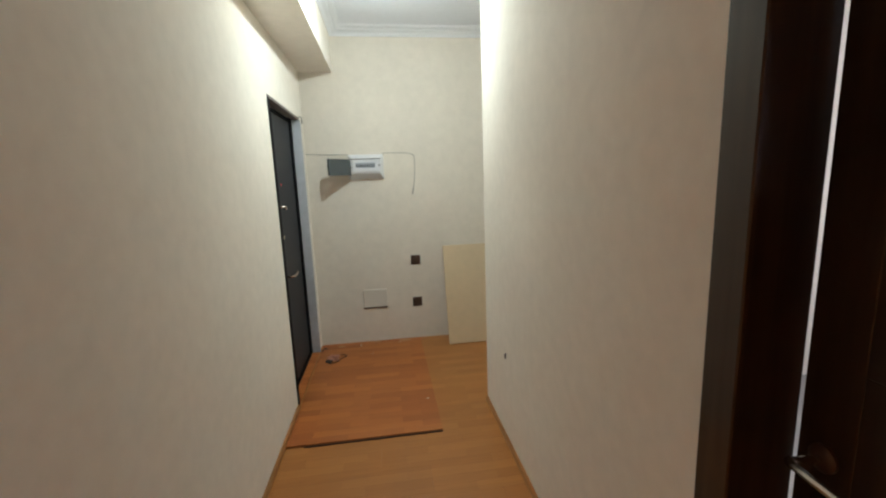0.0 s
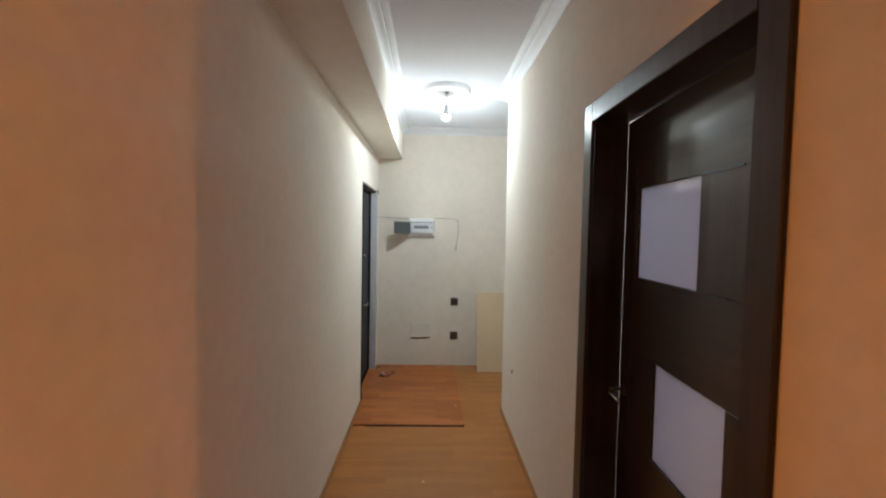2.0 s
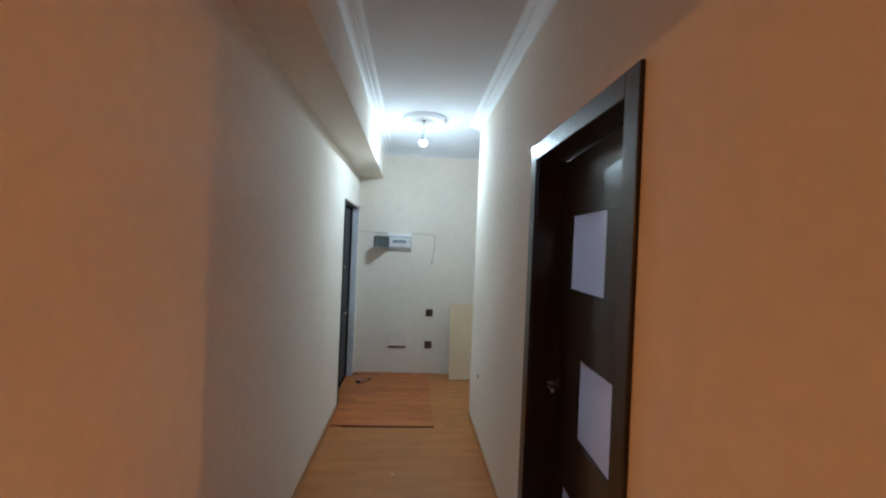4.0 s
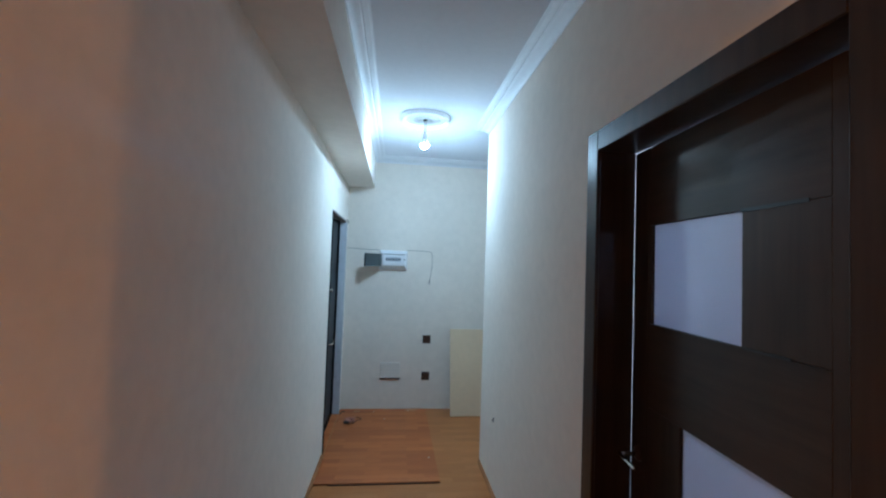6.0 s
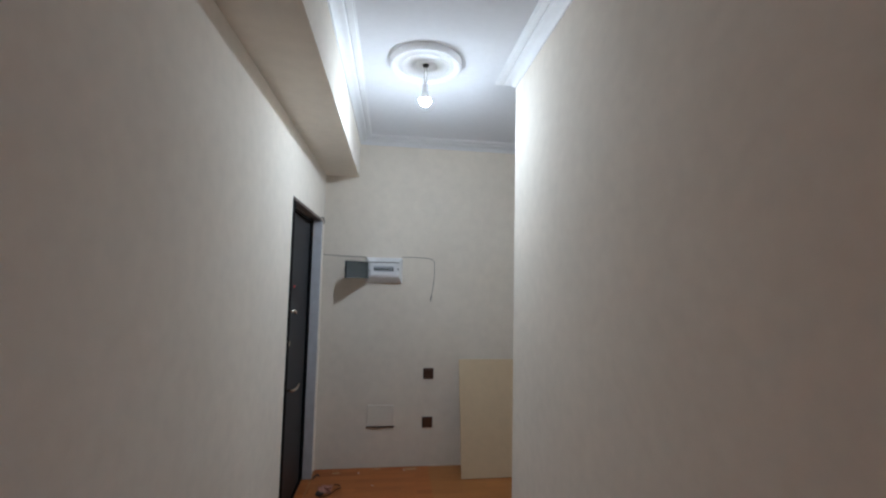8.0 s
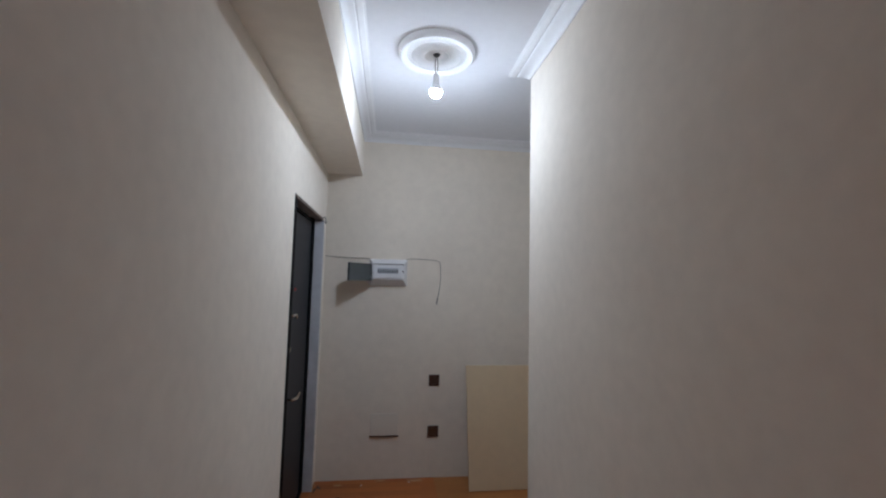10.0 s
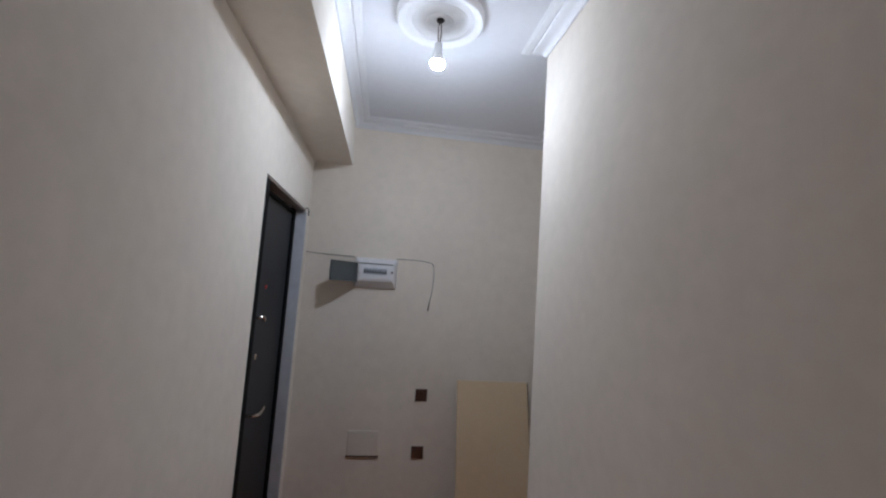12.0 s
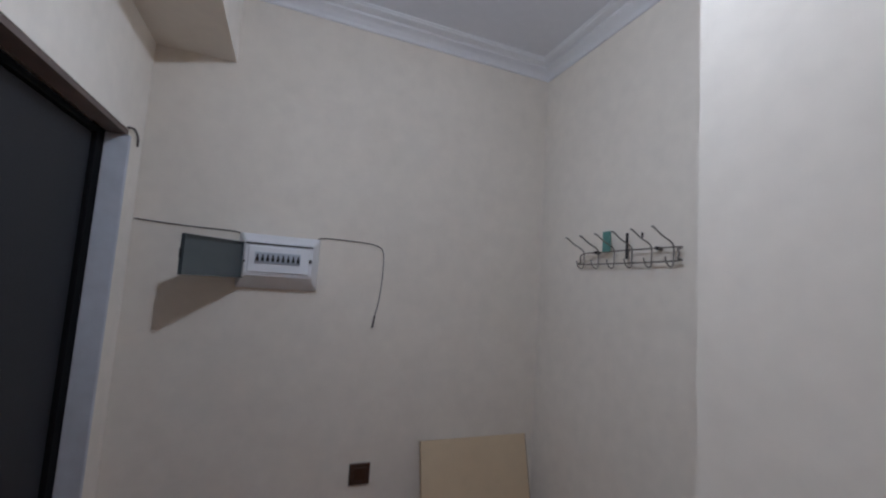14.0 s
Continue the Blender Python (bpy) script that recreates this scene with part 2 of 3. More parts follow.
setting("wall_alcove_return", boxes((XRO, XA, YC - 0.14, YC, 0, H)), PAPER, "cream wallpapered return of the coat alcove", "wall")
setting("wall_back", boxes((-3.4, 3.4, BACK - 0.14, BACK, 0, H)), PAPER, "cream wall closing the corridor", "wall")
setting("wall_room_left", boxes((-3.4, -3.26, BACK, 0.2, 0, H), (-3.26, XLO, 0.06, 0.2, 0, H)), PAPER, "cream walls of a side room", "wall")
setting("wall_room_right", boxes((3.26, 3.4, BACK, 2.617, 0, H), (XRO, 3.26, -0.70, -0.56, 0, H), (XA + 0.14, 3.26, 2.617, 2.757, 0, H)), PAPER, "cream walls of two side rooms", "wall")
setting("beam", boxes((XL, BX, BACK, YE, BZ, H)), PAPER, "wallpapered ceiling beam along the corridor wall", "beam")
setting("ceiling", boxes((-3.4, 3.4, BACK - 0.14, YE + 0.14, H, H + 0.12)), PAINT, "matt white painted ceiling", "ceiling")
setting("subfloor", boxes((-3.4, 3.4, BACK - 0.14, YE + 0.14, -0.12, -0.010)), SCREED, "grey screed under the laminate", "floor")

# plaster cornice with a stepped and rounded profile
PROFILE = [(0, 0), (0, -0.066), (0.007, -0.066), (0.011, -0.062), (0.012, -0.056), (0.020, -0.049), (0.036, -0.038), (0.052, -0.031), (0.057, -0.028),
           (0.059, -0.019), (0.064, -0.018), (0.068, -0.022), (0.082, -0.019), (0.094, -0.013), (0.096, -0.007), (0.103, -0.006), (0.104, 0)]
setting("cornice", sweep(PROFILE, [(XA, YC, H), (XA, YE, H), (BX, YE, H), (BX, BACK, H)][:4]), PLASTER_WHITE, "white plaster cornice with stepped profile", "cornice", True)
setting("cornice", sweep(PROFILE, [(XR, BACK, H), (XR, YC, H), (XA - 0.001, YC, H)]), PLASTER_WHITE, "white plaster cornice turning the alcove corner", "cornice", True)

# oak skirting
SK = [(0, 0), (0.012, 0), (0.012, 0.020), (0.008, 0.030), (0.003, 0.036), (0, 0.036)]
setting("baseboard", sweep(SK, [(XL, 2.905, 0), (XL, -0.49, 0)]), SKIRT, "narrow oak-coloured skirting strip", "skirting")
setting("baseboard", sweep(SK, [(XR, 0.890, 0), (XR, YC, 0)]), SKIRT, "narrow oak-coloured skirting strip", "skirting")
setting("baseboard", sweep(SK, [(XR, -0.80, 0), (XR, -0.137, 0)]), SKIRT, "narrow oak-coloured skirting strip", "skirting")


# ---- entrance door in the left wall ----
def entrance_door():
    d = thing("door_1", pose(-0.57, 3.35, 0), "closed dark grey steel entrance door in a shallow recess", "door", kind="structure")
    part("door_frame", boxes((-0.63, -0.556, 2.962, 3.02, 0.004, 2.076), (-0.63, XL + 0.003, 2.9065, 2.962, 0.004, 2.0605), (-0.63, -0.556, 3.82, 3.883, 0.004, 2.076),
                             (-0.63, -0.556, 3.02, 3.82, 2.040, 2.0605), (-0.63, -0.556, 3.02, 3.82, 0.004, 0.03), bevel=0.003), STEEL_FRAME, d, "black painted steel frame")
    leaf = boxes((-0.625, -0.568, 3.024, 3.816, 0.034, 2.036), bevel=0.003)
    lf = part("leaf", leaf, STEEL_DOOR, d, "dark grey grained steel leaf")
    part("head_board", boxes((-0.552, XL - 0.001, 2.9065, 3.883, 2.062, 2.0785)), HEAD, d, "brown board lining the head of the recess")
    part("reveal", boxes((-0.554, XL + 0.010, 3.867, 3.8835, 0.004, 2.060), bevel=0.002), REVEAL, d, "pale bluish plaster reveal")
    # lever handle with its long plate
    part("handle_rosette", lathe([(0, 0), (0.024, 0), (0.024, 0.005), (0.019, 0.009), (0.011, 0.011), (0, 0.011)], 20, pose(-0.568, 3.158, 0.88, 0, 90, 0)), CHROME, lf, "nickel rosette", True)
    part("lever", tube(curve([(-0.565, 3.158, 0.88), (-0.515, 3.158, 0.88), (-0.494, 3.170, 0.881), (-0.490, 3.220, 0.879), (-0.490, 3.275, 0.890)], 6), 0.0085), CHROME, lf, "nickel lever handle", True)
    part("keyhole_cover", lathe([(0, 0), (0.017, 0), (0.017, 0.004), (0.012, 0.008), (0, 0.009)], 20, pose(-0.568, 3.29, 1.15, 0, 90, 0)), CHROME, lf, "small nickel keyhole cover", True)
    part("upper_lock", boxes((-0.568, -0.556, 3.136, 3.164, 1.305, 1.390), bevel=0.005), CHROME, lf, "small nickel lock plate")
    part("lock_thumbturn", tube(curve([(-0.563, 3.15, 1.375), (-0.530, 3.15, 1.375), (-0.516, 3.16, 1.380), (-0.513, 3.19, 1.374), (-0.514, 3.20, 1.358)], 5), 0.008), CHROME, lf, "nickel thumb turn", True)
    part("peephole", lathe([(0, 0), (0.011, 0), (0.011, 0.004), (0.006, 0.006), (0, 0.006)], 16, pose(-0.568, 3.36, 1.53, 0, 90, 0)), RED, lf, "small red door viewer lens", True)
    return d


entrance_door()


# ---- inner door in the right wall, a hand's breadth ajar ----
def inner_door():
    d = thing("door_2", pose(XR, 0.37, 0), "dark wenge door standing ajar with frosted panes", "door", kind="structure")
    z1 = 2.167
    y0, y1 = -0.128, 0.885
    i0, i1, zi = -0.047, 0.806, 2.088
    part("casing_upright", boxes((XR - 0.016, XR - 0.0005, y0, i0, 0.002, z1), bevel=0.003), WENGE, d)
    part("casing_upright", boxes((XR - 0.016, XR - 0.0005, i1, y1, 0.002, z1), bevel=0.003), WENGE, d)
    part("casing_head", boxes((XR - 0.0155, XR - 0.0005, i0, i1, zi, z1), bevel=0.003), WENGE, d)
    part("jamb", boxes((XR, XRO, 0.827, 0.834, 0.002, 2.104)), WENGE, d)
    part("jamb", boxes((XR, XRO, -0.0495, -0.043, 0.002, 2.104)), WENGE, d)
    part("jamb_head", boxes((XR, XRO, -0.043, 0.827, 2.092, 2.104)), WENGE, d)
    # the leaf, built along +u from the hinge and turned into the room
    L, T, Z0, Z1 = 0.8575, 0.040, 0.008, 2.086
    turn = Matrix.Translation((0.909, -0.040, 0)) @ Matrix.Rotation(radians(-3.1), 4, "Z")

    def leafbox(*bs, bevel=0.0):
        bm = boxes(*bs, bevel=bevel)
        bm.transform(turn)
        return bm
    panes = [(0.345, 0.744, 1.458, 1.804), (0.197, 0.582, 0.815, 1.166), (0.345, 0.744, 0.180, 0.530)]
    # field boards between the panes and stiles: each row is split round its pane
    S = 0.118
    lf = part("leaf", leafbox((0, T, 0, S, Z0, Z1), (0, T, L - S + 0.02, L, Z0, Z1), bevel=0.0012), WENGE, d, "wenge veneered door leaf")
    zprev = Z0
    for u0, u1, a, b in sorted(panes, key=lambda p: p[2]):
        part("rail", leafbox((0.0004, T - 0.0004, S, L - S + 0.02, zprev + 0.0006, a - 0.0006), bevel=0.0012), WENGE_CROSS, lf, "cross-grained wenge rail")
        part("side_board", leafbox((0.0008, T - 0.0008, S, u0, a, b), bevel=0.0012), WENGE, lf)
        part("side_board", leafbox((0.0008, T - 0.0008, u1, L - S + 0.02, a, b), bevel=0.0012), WENGE, lf)
        zprev = b
    part("rail", leafbox((0.0004, T - 0.0004, S, L - S + 0.02, zprev + 0.0006, Z1), bevel=0.0012), WENGE_CROSS, lf, "cross-grained wenge rail")
    for u0, u1, a, b in panes:
        part("pane", leafbox((0.012, 0.020, u0, u1, a, b)), FROST, lf, "frosted white glass pane")
    # thin grooves beside the panes, as dark inlays
    for u0, u1, a, b in panes[:1]:
        part("groove", leafbox((-0.0012, 0.001, u0 - 0.18, u0, b - 0.004, b + 0.005)), BLACK, lf, "dark groove beside the pane")
        part("groove", leafbox((-0.0012, 0.001, u0 - 0.14, u0, a - 0.003, a + 0.003)), BLACK, lf, "dark groove beside the pane")
    # rosette and lever
    h = lathe([(0, 0), (0.026, 0), (0.026, 0.006), (0.022, 0.010), (0.012, 0.012), (0, 0.012)], 24, pose(0, 0.806, 0.985, 0, -90, 0))
    h.transform(turn)
    part("handle_rosette", h, BRONZE, lf, "round dark bronze rosette", True)
    h = tube(curve([(-0.01, 0.806, 0.985), (-0.055, 0.806, 0.985), (-0.070, 0.806, 0.985), (-0.073, 0.77, 0.984), (-0.070, 0.70, 0.980)], 6), 0.008)
    h.transform(turn)
    part("lever", h, CHROME, lf, "nickel lever handle", True)
    for z in (0.28, 1.78):
        h = lathe([(0, 0), (0.007, 0), (0.007, 0.09), (0, 0.09)], 12, pose(0.913, -0.0445, z))
        part("hinge", h, CHROME, d, "small nickel hinge", True)


inner_door()


# ---- ceiling rose with a bare bulb ----
def rose():
    r = thing("ceiling_rose", pose(BULB[0], BULB[1], H), "round white plaster ceiling rose with stepped rim", "ceiling rose")
    part("disc", lathe([(0, -0.016), (0.045, -0.016), (0.058, -0.027), (0.068, -0.028), (0.078, -0.019), (0.10, -0.016), (0.122, -0.019), (0.134, -0.027), (0.146, -0.022), (0.162, -0.021), (0.174, -0.031), (0.186, -0.037), (0.196, -0.036), (0.202, -0.029), (0.204, -0.006), (0.205, 0)], 72, pose(BULB[0], BULB[1], H - 0.0005)), PLASTER_WHITE, r, "", True)


def bare_bulb(at, top, mat, label, size=0.033):
    x, y, z = at
    b = thing("pendant_bulb", pose(x, y, top), label, "lamp")
    part("ceiling_hook", lathe([(0, 0), (0.02, 0), (0.018, -0.01), (0.006, -0.014), (0, -0.014)], 16, pose(x, y, top)), BLACK, b, "", True)
    part("wire", tube(curve([(x - 0.002, y, top - 0.012), (x - 0.007, y, top - 0.05), (x - 0.004, y, z + size * 3.0)]), 0.0022), CABLE, b, "", True)
    part("wire", tube(curve([(x + 0.003, y, top - 0.012), (x + 0.008, y, top - 0.06), (x + 0.004, y, z + size * 3.0)]), 0.0022), CABLE, b, "", True)
    part("socket", lathe([(0, 0.095), (0.012, 0.094), (0.017, 0.086), (0.018, 0.045), (0.0155, 0.040), (0, 0.040)], 20, pose(x, y, z)), PLASTER_WHITE, b, "white lamp holder", True)
    s = size
    part("housing", lathe([(0.016, 0.0405), (s * 0.72, s * 0.82), (s * 0.96, s * 0.24), (s * 0.99, -s * 0.03), (0, -s * 0.03)], 24, pose(x, y, z)), PLASTIC, b, "white plastic bulb housing", True)
    part("glass", lathe([(0, -s), (s * 0.38, -s * 0.925), (s * 0.71, -s * 0.71), (s * 0.925, -s * 0.38), (s, -s * 0.08), (s, -s * 0.05), (0, -s * 0.04)], 24, pose(x, y, z)), mat, b, "glowing frosted bulb", True)



COOL_BULB = glow("cool_white_bulb", (0.82, 0.94, 1.0), BULB_POWER)
WARM_BULB = glow("warm_bulb", (1.0, 0.355, 0.075), WARM_POWER)
WARM_BULB_2 = glow("warm_bulb_dimmer", (1.0, 0.355, 0.075), WARM_POWER_2)
ROOM_BULB = glow("cool_room_bulb", (0.74, 0.79, 1.0), COOL_POWER)
rose()
bare_bulb(BULB, H - 0.012, COOL_BULB, "bare glowing white bulb hanging on two short wires")
bare_bulb((-1.9, -1.3, 2.05), H, WARM_BULB, "bare warm bulb hanging in a side room", 0.025)
bare_bulb((2.4, -2.07, 1.93), H, WARM_BULB_2, "bare warm bulb hanging in a side room", 0.025)
bare_bulb((2.3, 0.9, 2.3), H, ROOM_BULB, "bare white bulb hanging in the room behind the door", 0.05)


# ---- fuse box on the end wall ----
def fuse_box():
    f = thing("fuse_box", pose(0.03, YE, 1.665), "white plastic fuse box with its smoked lid open", "fuse box")
    x0, x1, z0, z1 = -0.122, 0.186, 1.557, 1.775
    # deep tray with flared rim
    bm = bmesh.new()
    back = [(x0 - 0.004, YE - 0.001, z0 - 0.003), (x1 + 0.004, YE - 0.001, z0 - 0.003), (x1 + 0.004, YE - 0.001, z1 + 0.003), (x0 - 0.004, YE - 0.001, z1 + 0.003)]
    mid = [(x0, 4.015, z0), (x1, 4.015, z0), (x1, 4.015, z1), (x0, 4.015, z1)]
    front = [(x0 + 0.030, 3.945, z0 + 0.052), (x1 - 0.030, 3.945, z0 + 0.052), (x1 - 0.026, 3.945, z1 - 0.034), (x0 + 0.026, 3.945, z1 - 0.034)]
    rings = [[bm.verts.new(p) for p in r] for r in (back, mid, front)]
    for a, b in zip(rings, rings[1:]):
        for k in range(4):
            bm.faces.new((a[k], a[(k + 1) % 4], b[(k + 1) % 4], b[k]))
    bm.faces.new(rings[0])
    bm.faces.new(rings[2])
    bmesh.ops.bevel(bm, geom=bm.edges[:], offset=0.004, segments=2, affect="EDGES")
    part("housing", bm, PLASTIC, f)
    part("lid_slot", boxes((x0 + 0.030, x1 - 0.028, 3.9415, 3.9455, z1 - 0.046, z1 - 0.040)), BLACK, f, "dark lid slot")
    part("cover_frame", boxes((x0 + 0.040, x1 - 0.038, 3.938, 3.9455, z0 + 0.062, z1 - 0.052), bevel=0.003), PLASTIC, f)
    strip = part("breaker_strip", boxes((-0.056, 0.112, 3.934, 3.9385, 1.655, 1.700), bevel=0.001), BREAKER, f, "grey strip of circuit breakers")
    for i in range(9):
        x = -0.047 + i * 0.0188
        part("breaker_switch", boxes((x - 0.0055, x + 0.0055, 3.927, 3.9345, 1.664, 1.678), (x - 0.003, x + 0.003, 3.931, 3.9345, 1.678, 1.690)), BLACK, strip)
    part("latch", boxes((0.146, 0.156, 3.936, 3.946, 1.668, 1.683), bevel=0.002), BLACK, f)
    part("hinge_pin", boxes((-0.096, -0.090, 3.936, 3.946, 1.655, 1.665), bevel=0.001), BLACK, f)
    lid = boxes((-0.260, 0, -0.004, 0.004, 0, 0.140), (-0.260, -0.256, -0.016, -0.004, 0, 0.140), (-0.256, -0.004, -0.014, -0.004, 0, 0.004), (-0.256, -0.004, -0.014, -0.004, 0.136, 0.140))
    lid.transform(pose(-0.098, 3.980, 1.594, 0, 0, 47))
    lp = part("lid", lid, SMOKED, f, "smoked grey lid swung open")
    grip = boxes((-0.2635, -0.260, -0.008, 0.004, 0.055, 0.09), bevel=0.001)
    grip.transform(pose(-0.098, 3.980, 1.594, 0, 0, 47))
    part("grip", grip, BLACK, lp)


fuse_box()

# cables along the end wall
tagged(part("cable", tube(curve([(-0.488, YE - 0.004, 1.790), (-0.36, YE - 0.004, 1.783), (-0.25, YE - 0.004, 1.780), (-0.138, YE - 0.004, 1.777), (-0.12, YE - 0.004, 1.76)]), 0.0022, 6), CABLE, smooth=True), "thin dark cable clipped level along the wall", "cable")
tagged(part("cable", tube(curve([(0.165, YE - 0.004, 1.765), (0.20, YE - 0.004, 1.784), (0.30, YE - 0.004, 1.785), (0.40, YE - 0.004, 1.781), (0.452, YE - 0.004, 1.768), (0.470, YE - 0.006, 1.735), (0.472, YE - 0.007, 1.63), (0.462, YE - 0.009, 1.52), (0.450, YE - 0.010, 1.46)]), 0.0021, 6), CABLE, smooth=True), "thin dark cable bent down the wall", "cable")
tagged(part("cable_end", tube([(0.450, YE - 0.010, 1.462), (0.446, YE - 0.010, 1.43), (0.443, YE - 0.009, 1.407)], 0.0045, 8), CABLE, smooth=True), "taped end of a hanging cable", "cable")
tagged(part("door_cable", tube(curve([(XL + 0.0, 3.865, 2.085), (XL + 0.012, 3.89, 2.089), (XL + 0.012, 3.935, 2.075), (XL + 0.008, 3.955, 2.045)]), 0.004, 6), CABLE, smooth=True), "short cable end sticking out above the door recess", "cable")


def outlet(z):
    o = thing("wall_outlet", pose(0.44, YE, z), "square brown metallic wall outlet plate", "outlet", "outlets on the end wall")
    part("rim", boxes((0.394, 0.486, YE - 0.006, YE - 0.0005, z - 0.047, z + 0.047), bevel=0.002), BRONZE_RIM, o, "pale plate rim")
    part("plate", boxes((0.397, 0.483, YE - 0.011, YE - 0.0055, z - 0.044, z + 0.044), bevel=0.003), BRONZE, o)
    part("insert", boxes((0.413, 0.467, YE - 0.014, YE - 0.0105, z - 0.028, z + 0.028), bevel=0.003), BRONZE, o)


outlet(0.782)
outlet(0.370)

hatch = thing("cover_plate", pose(0.04, YE, 0.43), "white plastic blanking cover low on the wall", "cover plate")
cv = boxes((-0.072, 0.150, YE - 0.012, YE - 0.0005, 0.345, 0.520), bevel=0.003)
part("cover", cv, COVER, hatch)
# shadow line below the cover, put in as a thin dark strip
part("bottom_shadow_line", boxes((-0.076, 0.154, YE - 0.016, YE - 0.0005, 0.336, 0.3445), bevel=0.001), BRONZE, hatch, "dark strip standing in for the shadow line under the cover")

# board leaning on the end wall
board = thing("leaning_board", pose(0.98, 3.93, 0), "cream laminated board leaning against the wall", "board")
bm = boxes((0.703, 1.252, 0, 0.018, 0, 0.930), bevel=0.0015)
bm.transform(Matrix.Translation((0, 3.772, 0.0052)) @ Matrix.Rotation(radians(-14.3), 4, "X"))
part("panel", bm, CHIPBOARD, board)
bm = boxes((1.2525, 1.2545, 0.001, 0.017, 0.003, 0.928))
bm.transform(Matrix.Translation((0, 3.772, 0.0052)) @ Matrix.Rotation(radians(-14.3), 4, "X"))
part("edge_band", bm, CHIP_EDGE, board, "raw dark chipboard edge")


# ---- coat rack in the alcove ----
def coat_rack():
    c = thing("coat_rack", pose(XA, 3.41, 1.77), "bent wire coat rack with six double hooks", "coat rack")
    xr = XA - 0.022
    ya, yb, zt, zb = 3.197, 3.672, 1.800, 1.751
    loop = [(xr, yb - 0.01, zt), (xr, ya + 0.020, zt), (xr, ya + 0.002, zt - 0.010), (xr, ya - 0.004, (zt + zb) / 2), (xr, ya + 0.002, zb + 0.010), (xr, ya + 0.020, zb), (xr, yb - 0.01, zb), (xr, yb + 0.014, zb + 0.012), (xr, yb + 0.016, zt - 0.012), (xr, yb - 0.01, zt)]
    part("rail", tube(curve(loop, 6), 0.003), WIRE_METAL, c, "", True)
    for i in range(6):
        y = ya + 0.012 + i * (yb - ya - 0.024) / 5
        line = [(xr - 0.108, y, zt + 0.058), (xr - 0.098, y, zt + 0.058), (xr - 0.06, y, zt + 0.034), (xr - 0.022, y, zt + 0.018), (xr - 0.006, y, zt), (xr - 0.006, y, zb), (xr - 0.010, y, zb - 0.018), (xr - 0.024, y, zb - 0.020), (xr - 0.038, y, zb - 0.008), (xr - 0.044, y, zb + 0.012)]
        part("hook", tube(curve(line, 5), 0.0026, 7), WIRE_METAL, c, "", True)
    for y in (3.28, 3.59):
        part("screw", lathe([(0, 0), (0.007, 0), (0.006, 0.004), (0, 0.005)], 12, pose(xr - 0.002, y, zt, 0, -90, 0)), BLACK, c)
        part("standoff", boxes((xr, XA - 0.0005, y - 0.005, y + 0.005, zt - 0.006, zt + 0.006)), WIRE_METAL, c)


coat_rack()
tagged(part("green_tag", boxes((XA - 0.030, XA - 0.028, 3.500, 3.545, 1.80, 1.885), bevel=0.0005), GREEN), "green card tucked behind the coat rack", "card")
tagged(part("black_strap", boxes((XA - 0.034, XA - 0.030, 3.405, 3.416, 1.765, 1.866), bevel=0.0005), BLACK), "short black strap hanging on the rack", "strap")
tagged(part("wall_mark", boxes((XA - 0.003, XA - 0.0005, 3.362, 3.370, 1.848, 1.868)), BLACK), "small dark hole in the wallpaper", "mark")

# cable stub in the right wall
stub = tube(curve([(XR + 0.002, 2.305, 0.535), (XR - 0.006, 2.305, 0.53), (XR - 0.007, 2.304, 0.51)]), 0.005, 8)
tagged(part("cable_stub", stub, CABLE, smooth=True), "short cable stub sticking out of the wall", "cable")

setting("threshold", boxes((-0.556, XL, 2.963, 3.866, -0.0095, 0.003)), OFFCUT, "reddish wood-look strip in the entrance door recess", "threshold")

# ---- things lying on the floor ----
def linoleum():
    """A thin sheet with a waving surface and a front edge that lifts a little."""
    bm = bmesh.new()
    nx, ny, x0, x1, y0, y1 = 26, 36, XL + 0.014, 0.452, 2.468, YE - 0.004
    grid = {}
    for i in range(nx + 1):
        for j in range(ny + 1):
            x, y = x0 + (x1 - x0) * i / nx, y0 + (y1 - y0) * j / ny
            lift = 0.007 * max(0, 1 - j / 4) ** 2 + 0.003 * max(0, 1 - i / 4) * max(0, 1 - j / 5) + 0.0007 * (1 + noise.noise((x * 5, y * 5, 0)))
            x += 0.003 * noise.noise((y * 9, 3, 0)) * (i == nx)
            y += 0.004 * noise.noise((x * 9, 7, 0)) * (j == 0)
            for k in (0, 1):
                grid[i, j, k] = bm.verts.new((x, y, 0.0006 + lift * (0.9 if k == 0 else 1) + 0.003 * k))
    for i in range(nx):
        for j in range(ny):
            for k in (0, 1):
                bm.faces.new([grid[a, b, k] for a, b in ((i, j), (i + 1, j), (i + 1, j + 1), (i, j + 1))])
    for i in range(nx):
        for j in (0, ny):
            bm.faces.new((grid[i, j, 0], grid[i + 1, j, 0], grid[i + 1, j, 1], grid[i, j, 1]))
    for j in range(ny):
        for i in (0, nx):
            bm.faces.new((grid[i, j, 0], grid[i, j + 1, 0], grid[i, j + 1, 1], grid[i, j, 1]))
    tagged(part("linoleum_sheet", bm, OFFCUT, smooth=True), "loose reddish wood-look sheet with a lifted front edge", "floor sheet")


linoleum()
tagged(part("floor_strip", boxes((-0.375, 0.45, 2.455, 2.466, 0.0005, 0.006), bevel=0.002), STRIP), "thin dark brown edge strip lying across the floor", "strip")


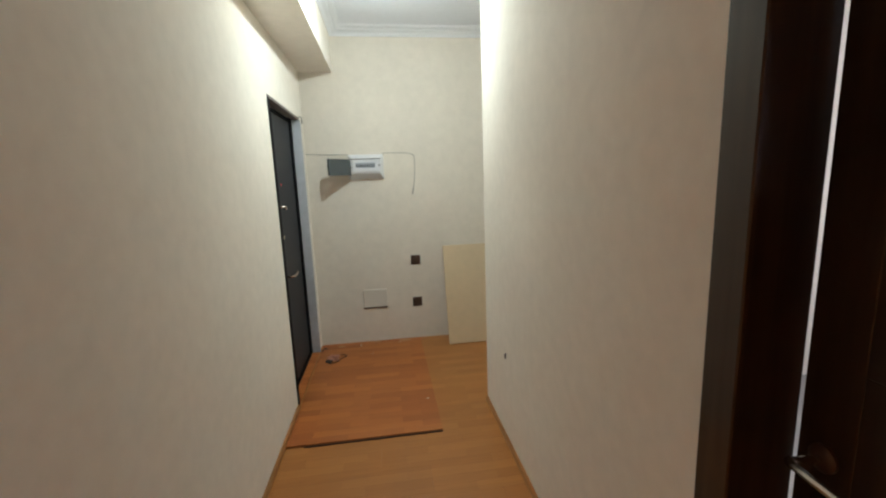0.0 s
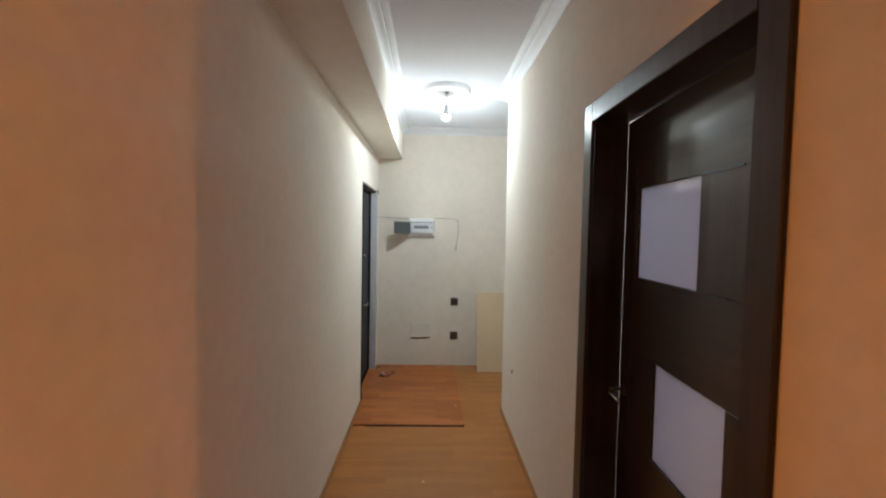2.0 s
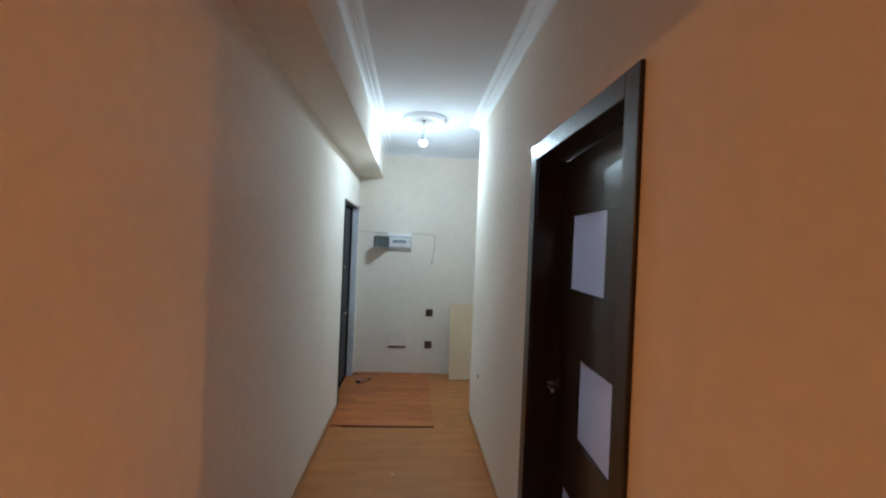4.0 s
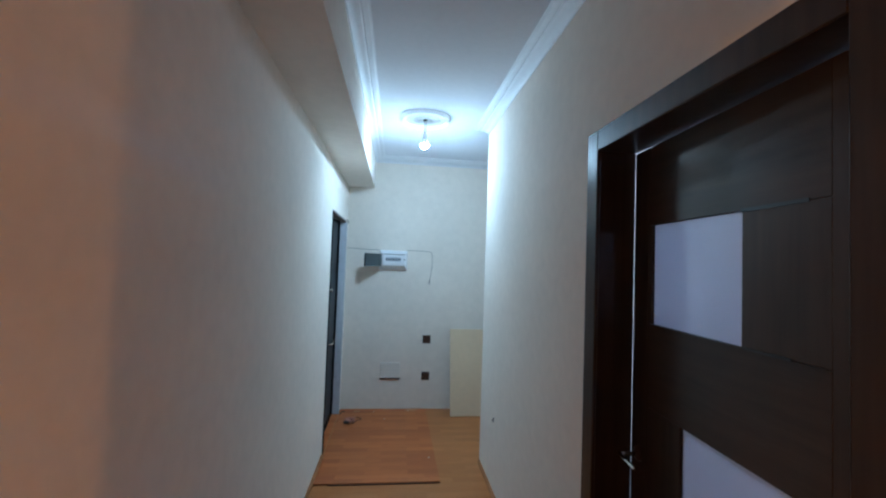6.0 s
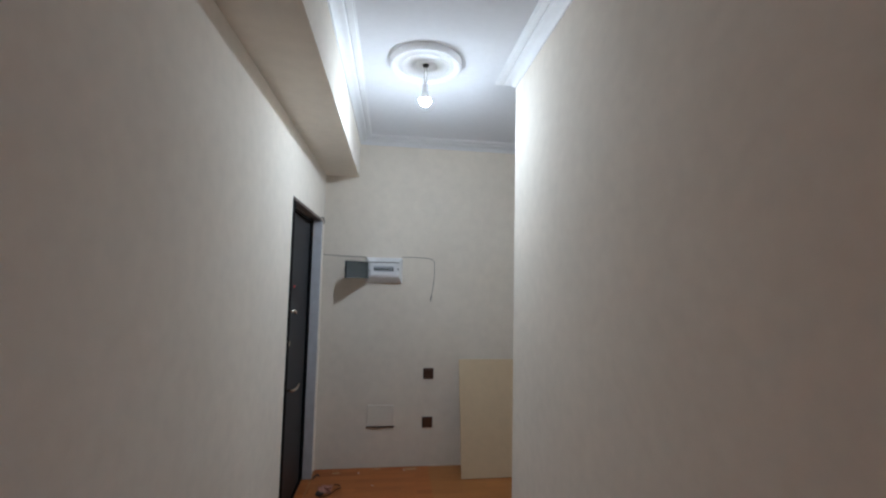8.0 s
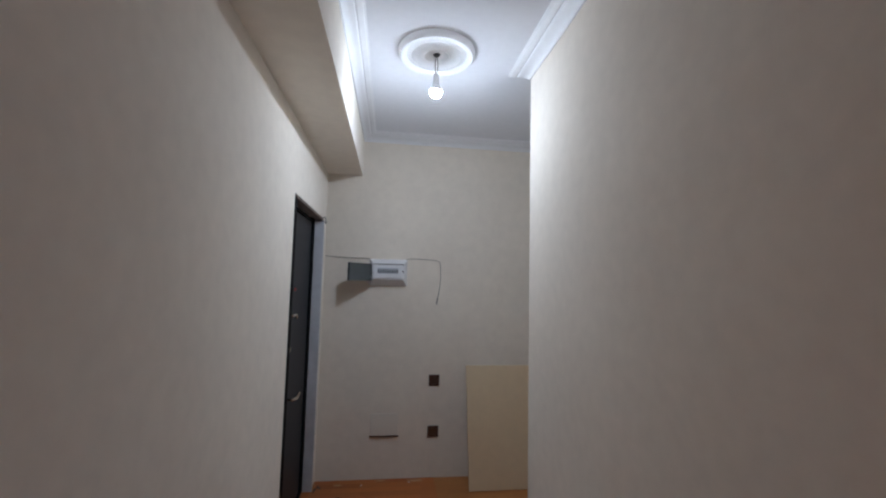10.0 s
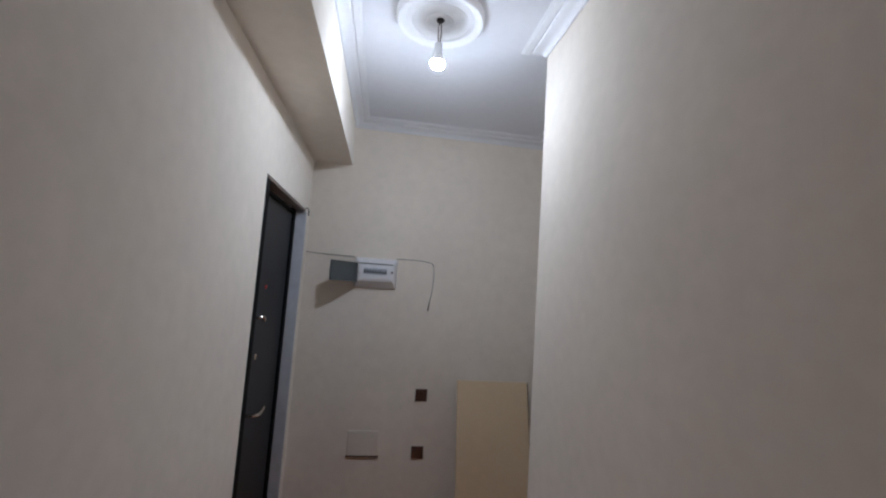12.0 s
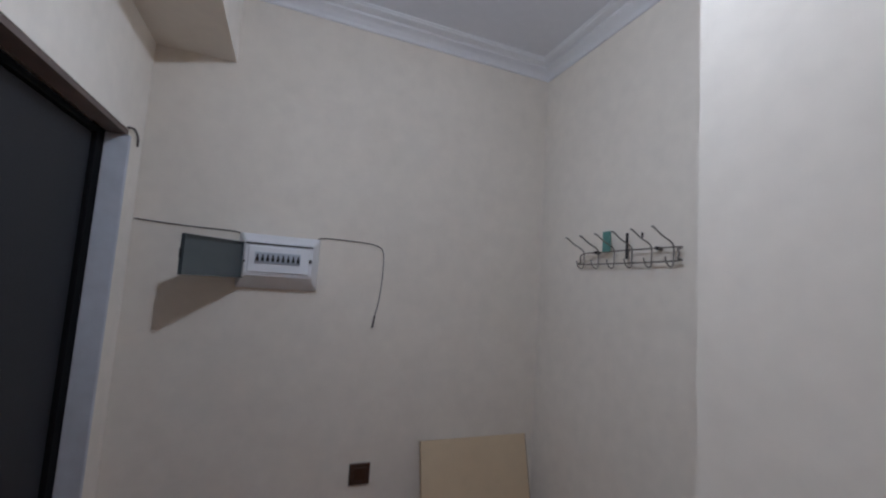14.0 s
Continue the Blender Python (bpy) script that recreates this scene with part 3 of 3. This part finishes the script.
def scrap():
    s = thing("crumpled_scrap", pose(-0.345, 3.66, 0.005), "crumpled pinkish rag with a loop of dark wire", "scrap")
    bm = bmesh.new()
    bmesh.ops.create_icosphere(bm, subdivisions=3, radius=0.062)
    for v in bm.verts:
        k = 0.72 + 0.7 * noise.noise(v.co * 28)
        v.co = Vector((v.co.x * 1.15 * k, v.co.y * 0.8 * k, max(v.co.z * 0.6 * k, -0.017)))
    bm.transform(pose(-0.335, 3.665, 0.022))
    part("rag", bm, PINK, s, "", True)
    part("wire_loop", tube(curve([(-0.40, 3.61, 0.010), (-0.36, 3.585, 0.010), (-0.31, 3.60, 0.012), (-0.27, 3.65, 0.020), (-0.24, 3.70, 0.012), (-0.25, 3.74, 0.010), (-0.29, 3.735, 0.02)]), 0.0032, 7), BLACK, s, "", True)
    part("clod", boxes((-0.405, -0.345, 3.60, 3.64, 0.0055, 0.026), bevel=0.008), STRIP, s, "dark brown lump")


scrap()
tagged(part("door_cable_coil", tube(curve([(-0.47, 3.86, 0.02), (-0.44, 3.885, 0.03), (-0.42, 3.84, 0.035), (-0.45, 3.90, 0.02), (-0.47, 3.84, 0.012)]), 0.004, 6), CABLE, smooth=True), "curled cable end by the door reveal", "cable")
rnd = random.Random(4)
for x, y in ((0.0, 3.72), (0.40, 2.85), (0.12, 1.7), (-0.12, 3.93), (0.25, 3.95)):
    bm = bmesh.new()
    bmesh.ops.create_icosphere(bm, subdivisions=1, radius=0.008)
    for v in bm.verts:
        v.co *= 0.7 + 0.5 * rnd.random()
    bm.transform(pose(x, y, 0.009 if y > 2.47 and x < 0.45 else 0.004) @ Matrix.Diagonal((1, 1, 0.55, 1)))
    tagged(part("plaster_crumb", bm, SPECK), "white crumb of plaster on the floor", "crumb", "plaster crumbs")

for x, y, w, d in ((0.30, 3.985, 0.085, 0.022), (0.02, 4.0, 0.05, 0.014), (-0.30, 3.95, 0.04, 0.018)):
    bm = bmesh.new()
    n = 22
    top = [bm.verts.new((x + w * math.cos(a) * k, y + d * math.sin(a) * k, 0.0048)) for a, k in ((2 * math.pi * i / n, 0.6 + 0.4 * rnd.random()) for i in range(n))]
    low = [bm.verts.new((v.co.x + (v.co.x - x) * 0.08, v.co.y + (v.co.y - y) * 0.08, 0.0036)) for v in top]
    bm.faces.new(top)
    for i in range(n):
        bm.faces.new((low[i], low[(i + 1) % n], top[(i + 1) % n], top[i]))
    tagged(part("plaster_dust", bm, DUST), "thin smear of plaster dust along the wall", "dust", "plaster dust smears")

# ---- laminate planks, laid across the corridor ----
floor = thing("floor", pose(0, 0, -0.01), "orange three-strip laminate floor", "floor", kind="structure")


def plank_mesh(w):
    bm = box(bmesh.new(), 0, w, 0, 0.1948, 0, 0.0096, 0.0003)
    me = bpy.data.meshes.new("plank")
    bmesh.ops.recalc_face_normals(bm, faces=bm.faces)
    bm.to_mesh(me)
    bm.free()
    me.materials.append(FLOOR)
    return me


cache = {}
y, row = BACK + 0.002, 0
while y < YE - 0.01:
    x0, x1 = XL + 0.001, (XA - 0.001 if y > YC - 0.02 else XR - 0.001)
    cuts = [x0] + [c for c in (x0 + (0.31, 0.83, 0.57)[row % 3], x0 + (1.53, 1.60, 1.42)[row % 3]) if c < x1 - 0.08] + [x1]
    for a, b in zip(cuts, cuts[1:]):
        w = round(b - a - 0.0003, 4)
        if w not in cache:
            cache[w] = plank_mesh(w)
        p = new("plank", cache[w])
        p.parent = floor
        p.matrix_parent_inverse = floor.matrix_basis.inverted()
        p.location = (a, y, -0.0098)
    y += 0.195
    row += 1
for yy0, yy1, xa, xb in ((-1.50, -0.49, XLO, XL), (-1.75, -0.80, XR, XRO), (-0.05, 0.835, XR, XRO)):
    setting("threshold", boxes((xa, xb, yy0 + 0.002, yy1 - 0.002, -0.0095, 0.0015)), SKIRT, "oak-coloured threshold strip", "threshold")
